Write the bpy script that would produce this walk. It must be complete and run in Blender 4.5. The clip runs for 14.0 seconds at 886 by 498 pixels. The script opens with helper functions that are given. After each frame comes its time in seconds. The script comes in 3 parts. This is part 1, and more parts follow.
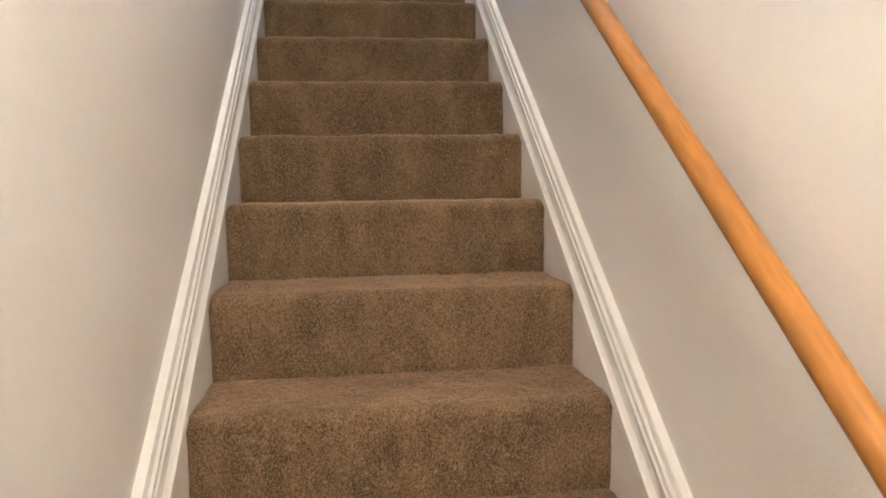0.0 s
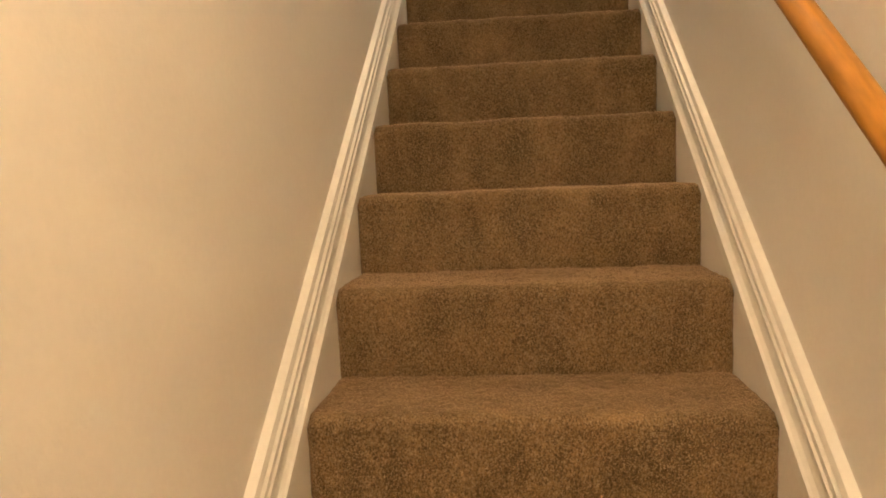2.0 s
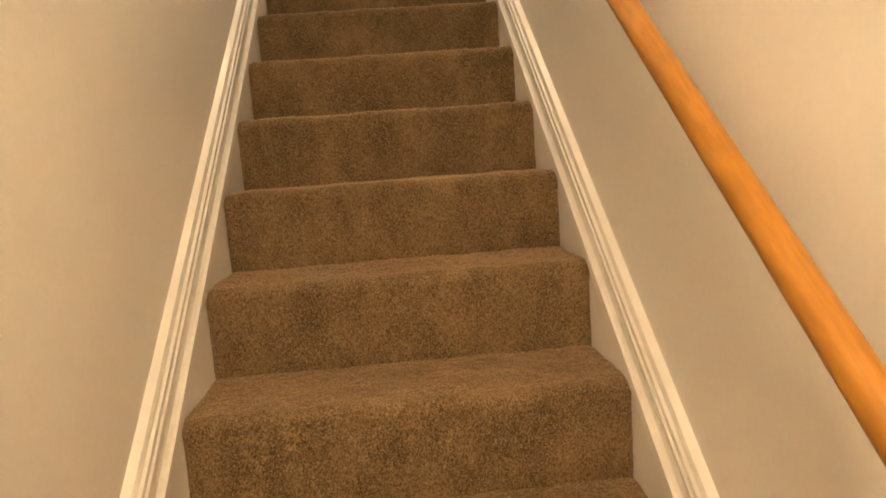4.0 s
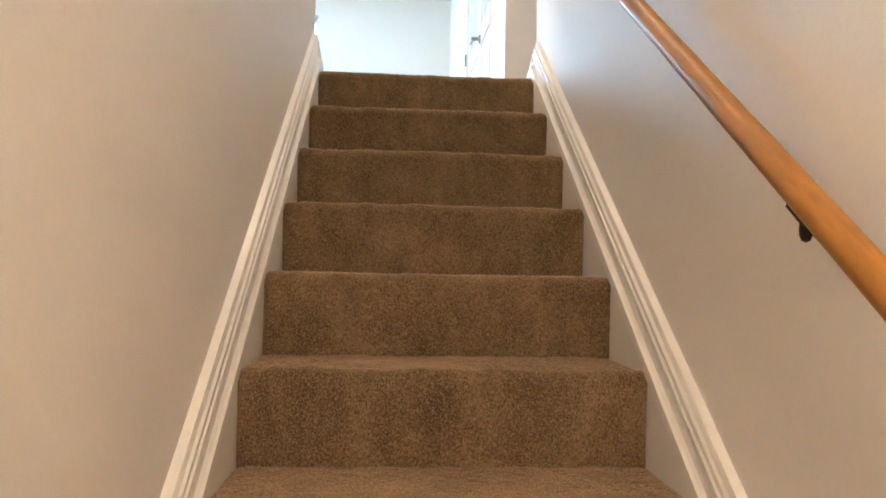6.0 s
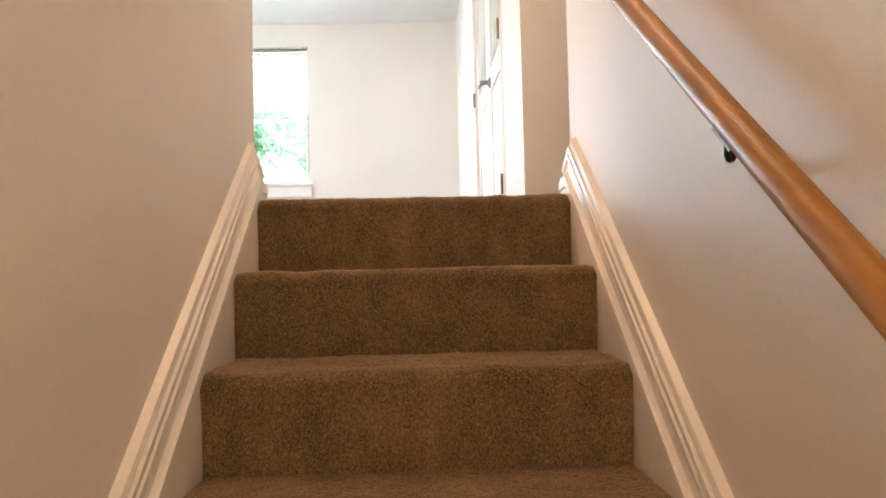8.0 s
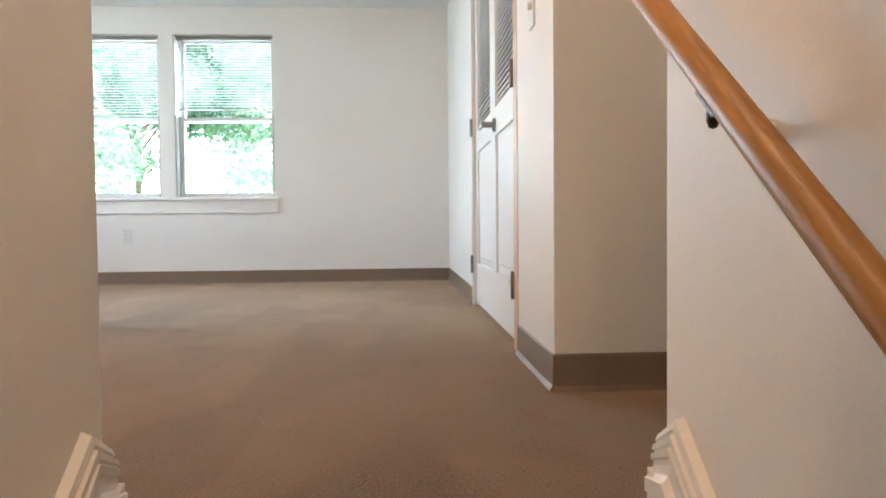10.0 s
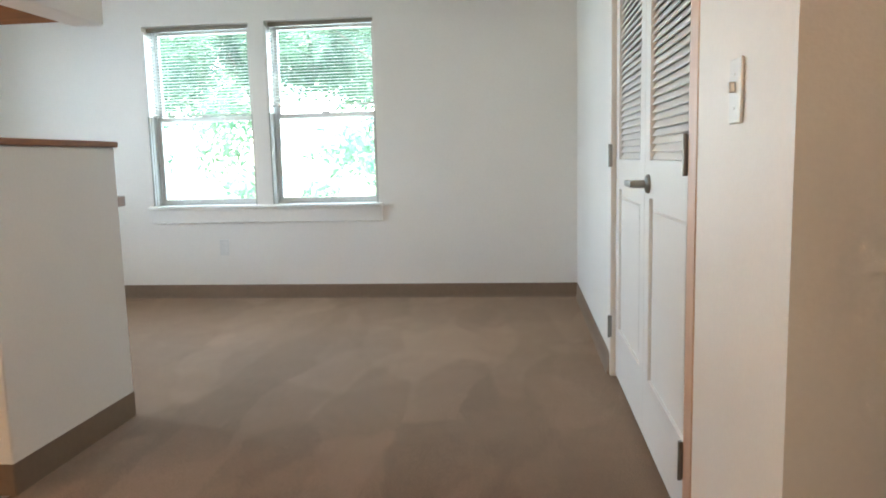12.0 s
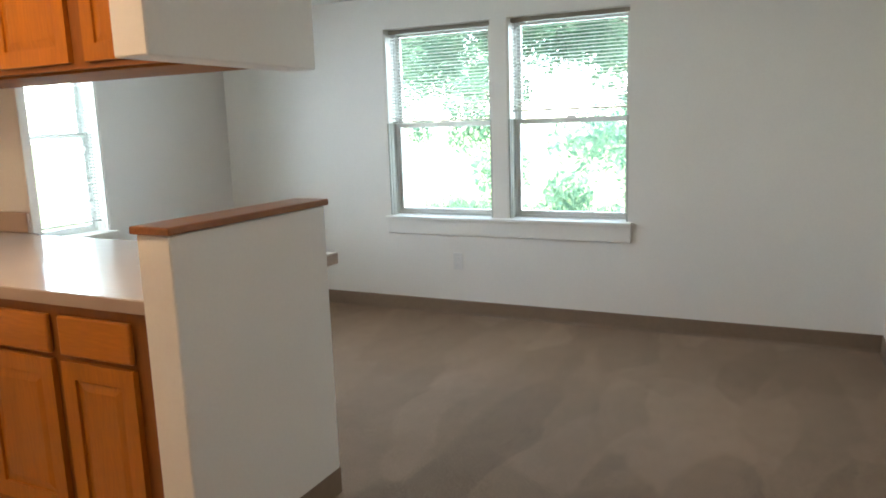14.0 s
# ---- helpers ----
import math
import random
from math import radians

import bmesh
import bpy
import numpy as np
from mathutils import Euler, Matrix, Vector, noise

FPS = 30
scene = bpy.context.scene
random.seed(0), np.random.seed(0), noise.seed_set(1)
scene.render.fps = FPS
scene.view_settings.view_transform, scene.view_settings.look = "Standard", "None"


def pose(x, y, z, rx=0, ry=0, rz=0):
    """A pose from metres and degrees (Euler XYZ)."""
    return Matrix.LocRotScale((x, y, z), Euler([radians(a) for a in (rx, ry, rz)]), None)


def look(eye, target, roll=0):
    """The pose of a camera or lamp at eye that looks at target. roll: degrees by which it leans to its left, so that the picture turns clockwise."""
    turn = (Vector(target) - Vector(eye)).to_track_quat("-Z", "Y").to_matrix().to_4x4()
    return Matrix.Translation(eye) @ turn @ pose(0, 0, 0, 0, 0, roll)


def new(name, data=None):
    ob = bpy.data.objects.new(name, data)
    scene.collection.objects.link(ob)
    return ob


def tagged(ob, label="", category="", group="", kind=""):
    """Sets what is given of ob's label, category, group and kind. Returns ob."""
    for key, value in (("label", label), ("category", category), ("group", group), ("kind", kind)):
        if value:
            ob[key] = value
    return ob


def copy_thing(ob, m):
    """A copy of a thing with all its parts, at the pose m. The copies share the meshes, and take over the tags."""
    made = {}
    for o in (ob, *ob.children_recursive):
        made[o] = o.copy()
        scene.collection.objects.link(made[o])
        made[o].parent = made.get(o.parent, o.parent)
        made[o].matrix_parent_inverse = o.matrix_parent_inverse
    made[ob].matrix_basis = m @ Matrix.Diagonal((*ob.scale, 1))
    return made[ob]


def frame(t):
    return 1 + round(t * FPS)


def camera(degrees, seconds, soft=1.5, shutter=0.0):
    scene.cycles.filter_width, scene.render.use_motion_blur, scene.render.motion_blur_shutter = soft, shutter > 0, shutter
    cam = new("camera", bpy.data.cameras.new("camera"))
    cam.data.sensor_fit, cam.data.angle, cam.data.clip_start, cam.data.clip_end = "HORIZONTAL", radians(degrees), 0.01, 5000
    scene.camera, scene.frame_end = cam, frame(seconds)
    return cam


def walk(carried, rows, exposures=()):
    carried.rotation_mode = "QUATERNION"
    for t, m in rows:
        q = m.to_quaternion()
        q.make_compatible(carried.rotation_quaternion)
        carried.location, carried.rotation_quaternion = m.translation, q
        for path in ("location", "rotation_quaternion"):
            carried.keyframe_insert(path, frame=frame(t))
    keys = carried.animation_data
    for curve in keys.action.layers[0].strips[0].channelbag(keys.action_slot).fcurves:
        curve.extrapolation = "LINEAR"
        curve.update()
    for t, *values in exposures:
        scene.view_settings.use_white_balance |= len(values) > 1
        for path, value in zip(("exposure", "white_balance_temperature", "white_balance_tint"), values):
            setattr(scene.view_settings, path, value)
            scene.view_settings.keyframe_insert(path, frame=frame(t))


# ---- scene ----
cam = camera(63.11, 14.0, soft=1.8)
PATH = [
    (0.0, pose(-0.0908, -3.3473, -1.1115, 85.333, 0.938, -7.126)),
    (0.5, pose(-0.0353, -3.1534, -1.0961, 85.553, 2.318, 3.524)),
    (1.0, pose(0.0057, -3.0994, -1.0983, 86.575, 3.601, 9.251)),
    (1.5, pose(-0.0109, -3.1062, -1.1068, 86.166, 2.117, 10.935)),
    (2.0, pose(-0.0200, -3.2304, -1.1151, 84.746, 2.316, 5.737)),
    (2.5, pose(-0.0248, -3.3697, -1.1178, 82.482, 1.636, -0.509)),
    (5.0, pose(0.0134, -3.0544, -1.0407, 85.933, 4.127, -4.587)),
    (5.5, pose(-0.0215, -2.8892, -0.8773, 89.207, -0.168, -2.675)),
    (6.0, pose(-0.1054, -2.6822, -0.7701, 92.388, -1.061, -3.809)),
    (6.5, pose(-0.1216, -2.5625, -0.6416, 92.501, -0.813, -9.609)),
    (7.0, pose(-0.0707, -2.3486, -0.4850, 93.671, 0.883, -4.704)),
    (7.5, pose(-0.0421, -2.1253, -0.3821, 91.633, 0.642, -5.893)),
    (8.0, pose(-0.0012, -1.8596, -0.2080, 92.169, 1.344, -2.137)),
    (8.5, pose(0.0284, -1.6743, -0.0681, 88.984, 0.344, -0.964)),
    (9.0, pose(0.0203, -1.4545, 0.1194, 89.910, 0.593, -3.706)),
    (11.5, pose(0.0136, -0.3648, 0.8477, 83.536, 0.549, -0.645)),
    (12.0, pose(0.0305, -0.1906, 0.9909, 82.832, 1.415, 5.993)),
    (12.5, pose(-0.0382, -0.0089, 1.1035, 82.457, 2.801, 11.400)),
    (13.0, pose(-0.0245, 0.1551, 1.1985, 83.623, 1.910, 13.500)),
    (13.5, pose(-0.0313, 0.2656, 1.3388, 81.549, 2.668, 22.444)),
    (14.0, pose(-0.0650, 0.4022, 1.3245, 80.175, 1.839, 25.659)),
]
EXPOSURES = [(0.0, 7.27, 4600, 5), (0.5, 7.3, 4780, 6), (1.0, 7.2, 5700, 6), (1.5, 7.13, 5880, 3), (2.0, 7.0, 6700, 5), (2.5, 7.0, 6800, 6), (5.0, 7.1, 5950, 3), (5.5, 7.1, 5450, 7), (6.0, 7.15, 5500, 9),
             (6.5, 7.03, 5700, 13), (7.0, 6.98, 5950, 14), (7.5, 6.92, 6500, 18), (8.0, 6.9, 6850, 21), (8.5, 6.8, 7150, 24), (9.0, 6.55, 6950, 22), (11.5, 5.95, 6250, 15), (12.5, 5.7, 6800, 15), (13.0, 5.6, 6800, 16), (14.0, 5.42, 6700, 14)]
walk(cam, PATH, EXPOSURES)

# ---- plan, in metres: z = 0 is the upper floor, y = 0 the top riser ----
RISE, RUN, STEPS = 0.19, 0.2516, 14
SLOPE = RISE / RUN
XW = 0.437            # stair walls
XC = 0.406            # carpet edge
Y_END = 0.13          # where the stair walls end upstairs
X_D = 0.428           # closet wall
Y_C = 0.914           # corner of the closet wall
Y_F = 4.895           # far wall
X_L = -4.12           # left wall of the living room
CEIL = 2.198
FLOOR_B = -RISE * STEPS
CEIL_B = 0.15
Y_B = -5.0            # back wall of the lower hall
X_P, Y_PN, Y_PF, Z_P = -1.509, 1.752, 2.446, 1.084   # low wall at the end of the counter
Z_U = 1.516

# ---- world, sun, lamps ----
world = bpy.data.worlds.new("world")
scene.world = world
world.use_nodes = True
wn = world.node_tree.nodes
sky = wn.new("ShaderNodeTexSky")
sky.sky_type, sky.sun_disc = "NISHITA", False
sky.sun_elevation, sky.sun_rotation = radians(52), radians(140)
world.node_tree.links.new(sky.outputs[0], wn["Background"].inputs[0])
wn["Background"].inputs[1].default_value = 0.05
sun = new("sun", bpy.data.lights.new("sun", "SUN"))
sun.data.energy, sun.data.angle, sun.data.color = 1.4, radians(12), (1.0, 0.96, 0.9)
sun.matrix_world = look((3.0, -8.0, 12.0), (0.0, 0.0, 0.0))


def bulb(name, place, watts, colour, radius):
    ob = new(name, bpy.data.lights.new(name, "POINT"))
    ob.data.energy, ob.data.color, ob.data.shadow_soft_size = watts, colour, radius
    ob.location = place
    return ob


WARM = (1.0, 0.70, 0.44)
bulb("hall_bulb", (-0.05, -3.62, CEIL_B - 0.14), 0.37, WARM, 0.08)
bulb("stair_bulb", (0.0, -0.12, CEIL - 0.14), 0.18, WARM, 0.08)
bulb("kitchen_bulb", (-2.4, 1.12, CEIL - 0.14), 0.62, WARM, 0.08)


# the sky's light in the three window openings
def window_light(watts, width, height, eye, target):
    ob = new("window_light", bpy.data.lights.new("window_light", "AREA"))
    ob.data.shape, ob.data.size, ob.data.size_y = "RECTANGLE", width, height
    ob.data.energy, ob.data.color = watts, (0.65, 0.84, 1.0)
    ob.matrix_world = look(eye, target)


window_light(0.74, 0.85, 1.4, (-2.265, Y_F + 0.27, 1.36), (-2.265, 0.0, 1.30))
window_light(0.74, 0.85, 1.4, (-1.365, Y_F + 0.27, 1.36), (-1.365, 0.0, 1.30))
window_light(2.0, 1.0, 1.4, (X_L - 0.27, 3.255, 1.36), (0.0, 3.255, 1.30))


# ---- materials ----
def material(name, colour, rough=0.6, metal=0.0, fine=0.0, fine_scale=200.0, wide=0.0, wide_scale=3.0, mid=0.0, mid_scale=20.0, bump=0.0, bump_scale=300.0,
             bump_size=0.001, stretch=(1, 1, 1), per_object=0.0, spec=0.5, sheen=0.0, swathes=0.0, fleck=None, fleck_scale=330.0):
    m = bpy.data.materials.new(name)
    m.use_nodes = True
    n, l = m.node_tree.nodes, m.node_tree.links
    b = n["Principled BSDF"]
    b.inputs["Roughness"].default_value, b.inputs["Metallic"].default_value = rough, metal
    b.inputs["Specular IOR Level"].default_value = spec
    b.inputs["Sheen Weight"].default_value, b.inputs["Sheen Roughness"].default_value = sheen, 0.45
    b.inputs["Sheen Tint"].default_value = (0.75, 0.52, 0.34, 1)
    co = n.new("ShaderNodeNewGeometry")
    mp = n.new("ShaderNodeMapping")
    mp.inputs["Scale"].default_value = stretch
    l.new(co.outputs["Position"], mp.inputs["Vector"])
    value = None

    def layer(scale, amount, detail):
        t = n.new("ShaderNodeTexNoise")
        t.inputs["Scale"].default_value, t.inputs["Detail"].default_value = scale, detail
        l.new(mp.outputs[0], t.inputs["Vector"])
        r = n.new("ShaderNodeMapRange")
        r.inputs["From Min"].default_value, r.inputs["From Max"].default_value = 0.3, 0.7
        r.inputs["To Min"].default_value, r.inputs["To Max"].default_value = 1 - amount, 1 + amount
        l.new(t.outputs["Fac"], r.inputs["Value"])
        return r.outputs[0]

    def times(a, c):
        if a is None:
            return c
        x = n.new("ShaderNodeMath")
        x.operation = "MULTIPLY"
        l.new(a, x.inputs[0]), l.new(c, x.inputs[1])
        return x.outputs[0]

    if fine:
        value = times(value, layer(fine_scale, fine, 2))
    if wide:
        value = times(value, layer(wide_scale, wide, 3))
    if mid:
        value = times(value, layer(mid_scale, mid, 4))
    for turn, long, across in ((20, 1.25, 4.2), (-28, 1.5, 3.5)) if swathes else ():
        # strokes of a vacuum cleaner: long wedges of pile brushed one way or the other
        w = n.new("ShaderNodeTexNoise")
        w.inputs["Scale"].default_value = 2.6
        l.new(mp.outputs[0], w.inputs["Vector"])
        k = n.new("ShaderNodeVectorMath")
        k.operation, k.inputs[1].default_value = "MULTIPLY_ADD", (0.13, 0.13, 0)
        l.new(w.outputs["Color"], k.inputs[0]), l.new(mp.outputs[0], k.inputs[2])
        q = n.new("ShaderNodeMapping")
        q.inputs["Rotation"].default_value, q.inputs["Scale"].default_value = (0, 0, radians(turn)), (across, long, 0)
        l.new(k.outputs[0], q.inputs["Vector"])
        v = n.new("ShaderNodeTexVoronoi")
        v.feature, v.inputs["Scale"].default_value, v.inputs["Smoothness"].default_value = "SMOOTH_F1", 1.0, 0.12
        l.new(q.outputs[0], v.inputs["Vector"])
        r = n.new("ShaderNodeMapRange")
        r.inputs["To Min"].default_value, r.inputs["To Max"].default_value = 1 - swathes, 1 + swathes
        l.new(v.outputs["Color"], r.inputs["Value"])
        value = times(value, r.outputs[0])
    if per_object:
        o = n.new("ShaderNodeObjectInfo")
        r = n.new("ShaderNodeMapRange")
        r.inputs["To Min"].default_value, r.inputs["To Max"].default_value = 1 - per_object, 1 + per_object
        l.new(o.outputs["Random"], r.inputs["Value"])
        value = times(value, r.outputs[0])
    if value is None:
        b.inputs["Base Color"].default_value = (*colour, 1)
    else:
        v = n.new("ShaderNodeVectorMath")
        v.operation = "SCALE"
        v.inputs[0].default_value = colour
        l.new(value, v.inputs["Scale"])
        tone = v.outputs[0]
        if fleck:
            # paler yarn tips among the tufts
            t = n.new("ShaderNodeTexNoise")
            t.inputs["Scale"].default_value, t.inputs["Detail"].default_value = fleck_scale, 1
            l.new(co.outputs["Position"], t.inputs["Vector"])
            r = n.new("ShaderNodeMapRange")
            r.inputs["From Min"].default_value, r.inputs["From Max"].default_value = 0.5, 0.68
            r.inputs["To Max"].default_value = 0.65
            l.new(t.outputs["Fac"], r.inputs["Value"])
            x = n.new("ShaderNodeMix")
            x.data_type = "RGBA"
            x.inputs[7].default_value = (*fleck, 1)
            l.new(r.outputs[0], x.inputs["Factor"]), l.new(tone, x.inputs[6])
            tone = x.outputs[2]
        l.new(tone, b.inputs["Base Color"])
    if bump:
        t = n.new("ShaderNodeTexNoise")
        t.inputs["Scale"].default_value, t.inputs["Detail"].default_value = bump_scale, 3
        l.new(mp.outputs[0], t.inputs["Vector"])
        u = n.new("ShaderNodeBump")
        u.inputs["Strength"].default_value, u.inputs["Distance"].default_value = bump, bump_size
        l.new(t.outputs["Fac"], u.inputs["Height"])
        l.new(u.outputs[0], b.inputs["Normal"])
    return m


PAINT = material("wall_paint", (0.83, 0.79, 0.73), 0.55, fine=0.012, fine_scale=90, wide=0.02, wide_scale=1.6, bump=0.35, bump_scale=140, bump_size=0.0012)
CEILING_PAINT = material("ceiling_paint", (0.86, 0.86, 0.84), 0.8, wide=0.02, wide_scale=1.5, bump=0.5, bump_scale=90, bump_size=0.002)
TRIM = material("trim_paint", (0.84, 0.81, 0.75), 0.32, fine=0.015, fine_scale=60, wide=0.025, wide_scale=2.5, bump=0.1, bump_scale=70)
DOOR_PAINT = material("door_paint", (0.80, 0.78, 0.74), 0.38, fine=0.01, fine_scale=70, wide=0.02, wide_scale=2, bump=0.12, bump_scale=90)
CARPET = material("carpet", (0.172, 0.112, 0.054), 0.95, fleck=(0.40, 0.30, 0.18), fine=0.5, fine_scale=300, wide=0.14, wide_scale=5, mid=0.27, mid_scale=15, stretch=(1, 1, 0.55), bump=0.8, bump_scale=260, bump_size=0.003, spec=0.06, sheen=0.65)
FLOOR_CARPET = material("floor_carpet", (0.185, 0.126, 0.088), 0.95, fleck=(0.29, 0.21, 0.155), fleck_scale=240, fine=0.42, fine_scale=260, swathes=0.27, wide=0.07, wide_scale=2.0, mid=0.06, mid_scale=9, bump=0.5, bump_scale=420, bump_size=0.002, spec=0.06, sheen=0.55)
VINYL_BASE = material("vinyl_base", (0.22, 0.15, 0.098), 0.5, fine=0.04, fine_scale=40, wide=0.05, wide_scale=3)
VINYL_FLOOR = material("vinyl_floor", (0.45, 0.40, 0.34), 0.35, fine=0.08, fine_scale=30, wide=0.06, wide_scale=3)
RAIL_WOOD = material("rail_oak", (0.42, 0.185, 0.024), 0.4, fine=0.16, fine_scale=26, wide=0.10, wide_scale=4, stretch=(6, 0.6, 0.6), bump=0.1, bump_scale=60)
OAK = material("cabinet_oak", (0.43, 0.138, 0.009), 0.3, fine=0.09, fine_scale=22, wide=0.10, wide_scale=2.5, stretch=(5, 5, 0.6), bump=0.12, bump_scale=60, per_object=0.06)
OAK_ACROSS = material("cabinet_oak_across", (0.43, 0.138, 0.009), 0.3, fine=0.09, fine_scale=22, wide=0.10, wide_scale=2.5, stretch=(0.6, 5, 5), bump=0.12, bump_scale=60, per_object=0.06)
# face frames: the doors' oak, with the shade around the doors put into its colour
SHADED_OAK = material("shaded_oak", (0.25, 0.076, 0.008), 0.4, fine=0.09, fine_scale=22, wide=0.12, wide_scale=2.5, stretch=(5, 5, 0.6), bump=0.12, bump_scale=60)
# darker and more matte than the doors, for the wall cabinet bodies
MATTE_OAK = material("matte_oak", (0.26, 0.095, 0.02), 0.85, fine=0.1, fine_scale=22, wide=0.12, wide_scale=2.5, stretch=(0.6, 5, 5), spec=0.1)
CAP_WOOD = material("cap_wood", (0.29, 0.105, 0.026), 0.3, fine=0.18, fine_scale=24, wide=0.10, wide_scale=3, stretch=(5, 0.6, 5), bump=0.1, bump_scale=60)
LAMINATE = material("laminate", (0.66, 0.60, 0.55), 0.16, fine=0.05, fine_scale=400, wide=0.02, wide_scale=3)
LAMINATE_EDGE = material("laminate_edge", (0.42, 0.31, 0.24), 0.3, fine=0.06, fine_scale=300, wide=0.03, wide_scale=3)
NICKEL = material("brushed_nickel", (0.27, 0.26, 0.24), 0.33, 1.0, fine=0.06, fine_scale=300, bump=0.05, bump_scale=500)
DARK_METAL = material("dark_bronze", (0.045, 0.035, 0.028), 0.4, 0.8, fine=0.1, fine_scale=120)
BRASS = material("aged_brass", (0.42, 0.30, 0.15), 0.35, 0.9, fine=0.08, fine_scale=80)
PLASTIC = material("white_plastic", (0.74, 0.72, 0.68), 0.35, wide=0.02, wide_scale=20)
VINYL_FRAME = material("window_vinyl", (0.66, 0.65, 0.61), 0.4, wide=0.03, wide_scale=6)
JAMB = material("jamb_vinyl", (0.46, 0.45, 0.40), 0.5, wide=0.05, wide_scale=6)
SLAT = material("blind_slat", (0.76, 0.76, 0.72), 0.45, wide=0.03, wide_scale=8, per_object=0.03)
HEAD_RAIL = material("head_rail", (0.26, 0.22, 0.17), 0.45, wide=0.04, wide_scale=8)
GRILLE = material("grille_enamel", (0.70, 0.68, 0.64), 0.4, wide=0.04, wide_scale=6)
DUSTY = material("dusty_metal", (0.24, 0.26, 0.22), 0.5, wide=0.1, wide_scale=12)
CASING_WOOD = material("casing_wood", (0.66, 0.44, 0.31), 0.4, fine=0.06, fine_scale=24, wide=0.05, wide_scale=3, stretch=(5, 5, 0.6), bump=0.1, bump_scale=60)
DARK = material("duct_dark", (0.05, 0.05, 0.048), 0.8)
GRASS = material("grass", (0.07, 0.11, 0.03), 0.9, fine=0.3, fine_scale=12, wide=0.3, wide_scale=0.4)
BARK = material("bark", (0.12, 0.11, 0.09), 0.9, fine=0.25, fine_scale=20, bump=1, bump_scale=18, bump_size=0.03)
SIDING = material("siding", (0.5, 0.48, 0.44), 0.7, wide=0.04, wide_scale=2)
FIXTURE = material("frosted_glass", (0.9, 0.85, 0.76), 0.4)


def leaf_material():
    m = bpy.data.materials.new("leaf")
    m.use_nodes = True
    n, l = m.node_tree.nodes, m.node_tree.links
    b = n["Principled BSDF"]
    b.inputs["Roughness"].default_value = 0.5
    g = n.new("ShaderNodeNewGeometry")
    r = n.new("ShaderNodeValToRGB")
    r.color_ramp.elements[0].color = (0.054, 0.105, 0.070, 1)
    r.color_ramp.elements[1].color = (0.085, 0.150, 0.102, 1)
    l.new(g.outputs["Random Per Island"], r.inputs[0])
    l.new(r.outputs[0], b.inputs["Base Color"])
    t = n.new("ShaderNodeBsdfTranslucent")
    t.inputs["Color"].default_value = (0.18, 0.36, 0.25, 1)
    x = n.new("ShaderNodeMixShader")
    x.inputs[0].default_value = 0.55
    l.new(b.outputs[0], x.inputs[1]), l.new(t.outputs[0], x.inputs[2])
    l.new(x.outputs[0], n["Material Output"].inputs[0])
    return m


LEAF = leaf_material()


def glass_material():
    m = bpy.data.materials.new("window_glass")
    m.use_nodes = True
    n, l = m.node_tree.nodes, m.node_tree.links
    n.remove(n["Principled BSDF"])
    a, b, f, x = n.new("ShaderNodeBsdfTransparent"), n.new("ShaderNodeBsdfGlossy"), n.new("ShaderNodeFresnel"), n.new("ShaderNodeMixShader")
    a.inputs["Color"].default_value = (0.96, 0.985, 0.97, 1)
    b.inputs["Roughness"].default_value, f.inputs["IOR"].default_value = 0.02, 1.45
    l.new(f.outputs[0], x.inputs[0]), l.new(a.outputs[0], x.inputs[1]), l.new(b.outputs[0], x.inputs[2])
    l.new(x.outputs[0], n["Material Output"].inputs[0])
    return m


GLASS = glass_material()


# ---- building helpers ----
def mesh_of(name, bm, mat, smooth=False):
    bmesh.ops.recalc_face_normals(bm, faces=bm.faces[:])
    me = bpy.data.meshes.new(name)
    bm.to_mesh(me)
    bm.free()
    for m in mat if isinstance(mat, (list, tuple)) else [mat]:
        me.materials.append(m)
    if smooth:
        for p in me.polygons:
            p.use_smooth = True
        me.set_sharp_from_angle(angle=radians(40))
    return me


def part(name, bm, mat, parent=None, label="", smooth=False, at=None):
    ob = new(name, mesh_of(name, bm, mat, smooth))
    if parent is not None:
        ob.parent = parent
    if at is not None:
        ob.matrix_basis = at
    if label:
        ob["label"] = label
    return ob


def base(name, at=None, label="", category="", group="", kind=""):
    ob = new(name)
    ob.empty_display_size = 0.1
    if at is not None:
        ob.matrix_basis = at
    return tagged(ob, label, category, group, kind)


def add_box(bm, x0, x1, y0, y1, z0, z1, bevel=0.0, segments=1):
    r = bmesh.ops.create_cube(bm, size=1, matrix=Matrix.LocRotScale(((x0 + x1) / 2, (y0 + y1) / 2, (z0 + z1) / 2), None,
                                                                    (abs(x1 - x0), abs(y1 - y0), abs(z1 - z0))))
    if bevel:
        es = {e for v in r["verts"] for e in v.link_edges}
        bmesh.ops.bevel(bm, geom=list(es), offset=bevel, segments=segments, affect="EDGES", profile=0.5)
    return bm


def box(x0, x1, y0, y1, z0, z1, bevel=0.0, segments=1):
    return add_box(bmesh.new(), x0, x1, y0, y1, z0, z1, bevel, segments)


def add_rod(bm, a, b, r0, r1=None, sides=16):
    a, b = Vector(a), Vector(b)
    m = Matrix.Translation((a + b) / 2) @ (b - a).to_track_quat("Z", "Y").to_matrix().to_4x4()
    bmesh.ops.create_cone(bm, cap_ends=True, segments=sides, radius1=r0, radius2=r0 if r1 is None else r1, depth=(b - a).length, matrix=m)
    return bm


def rod(a, b, r0, r1=None, sides=16):
    return add_rod(bmesh.new(), a, b, r0, r1, sides)


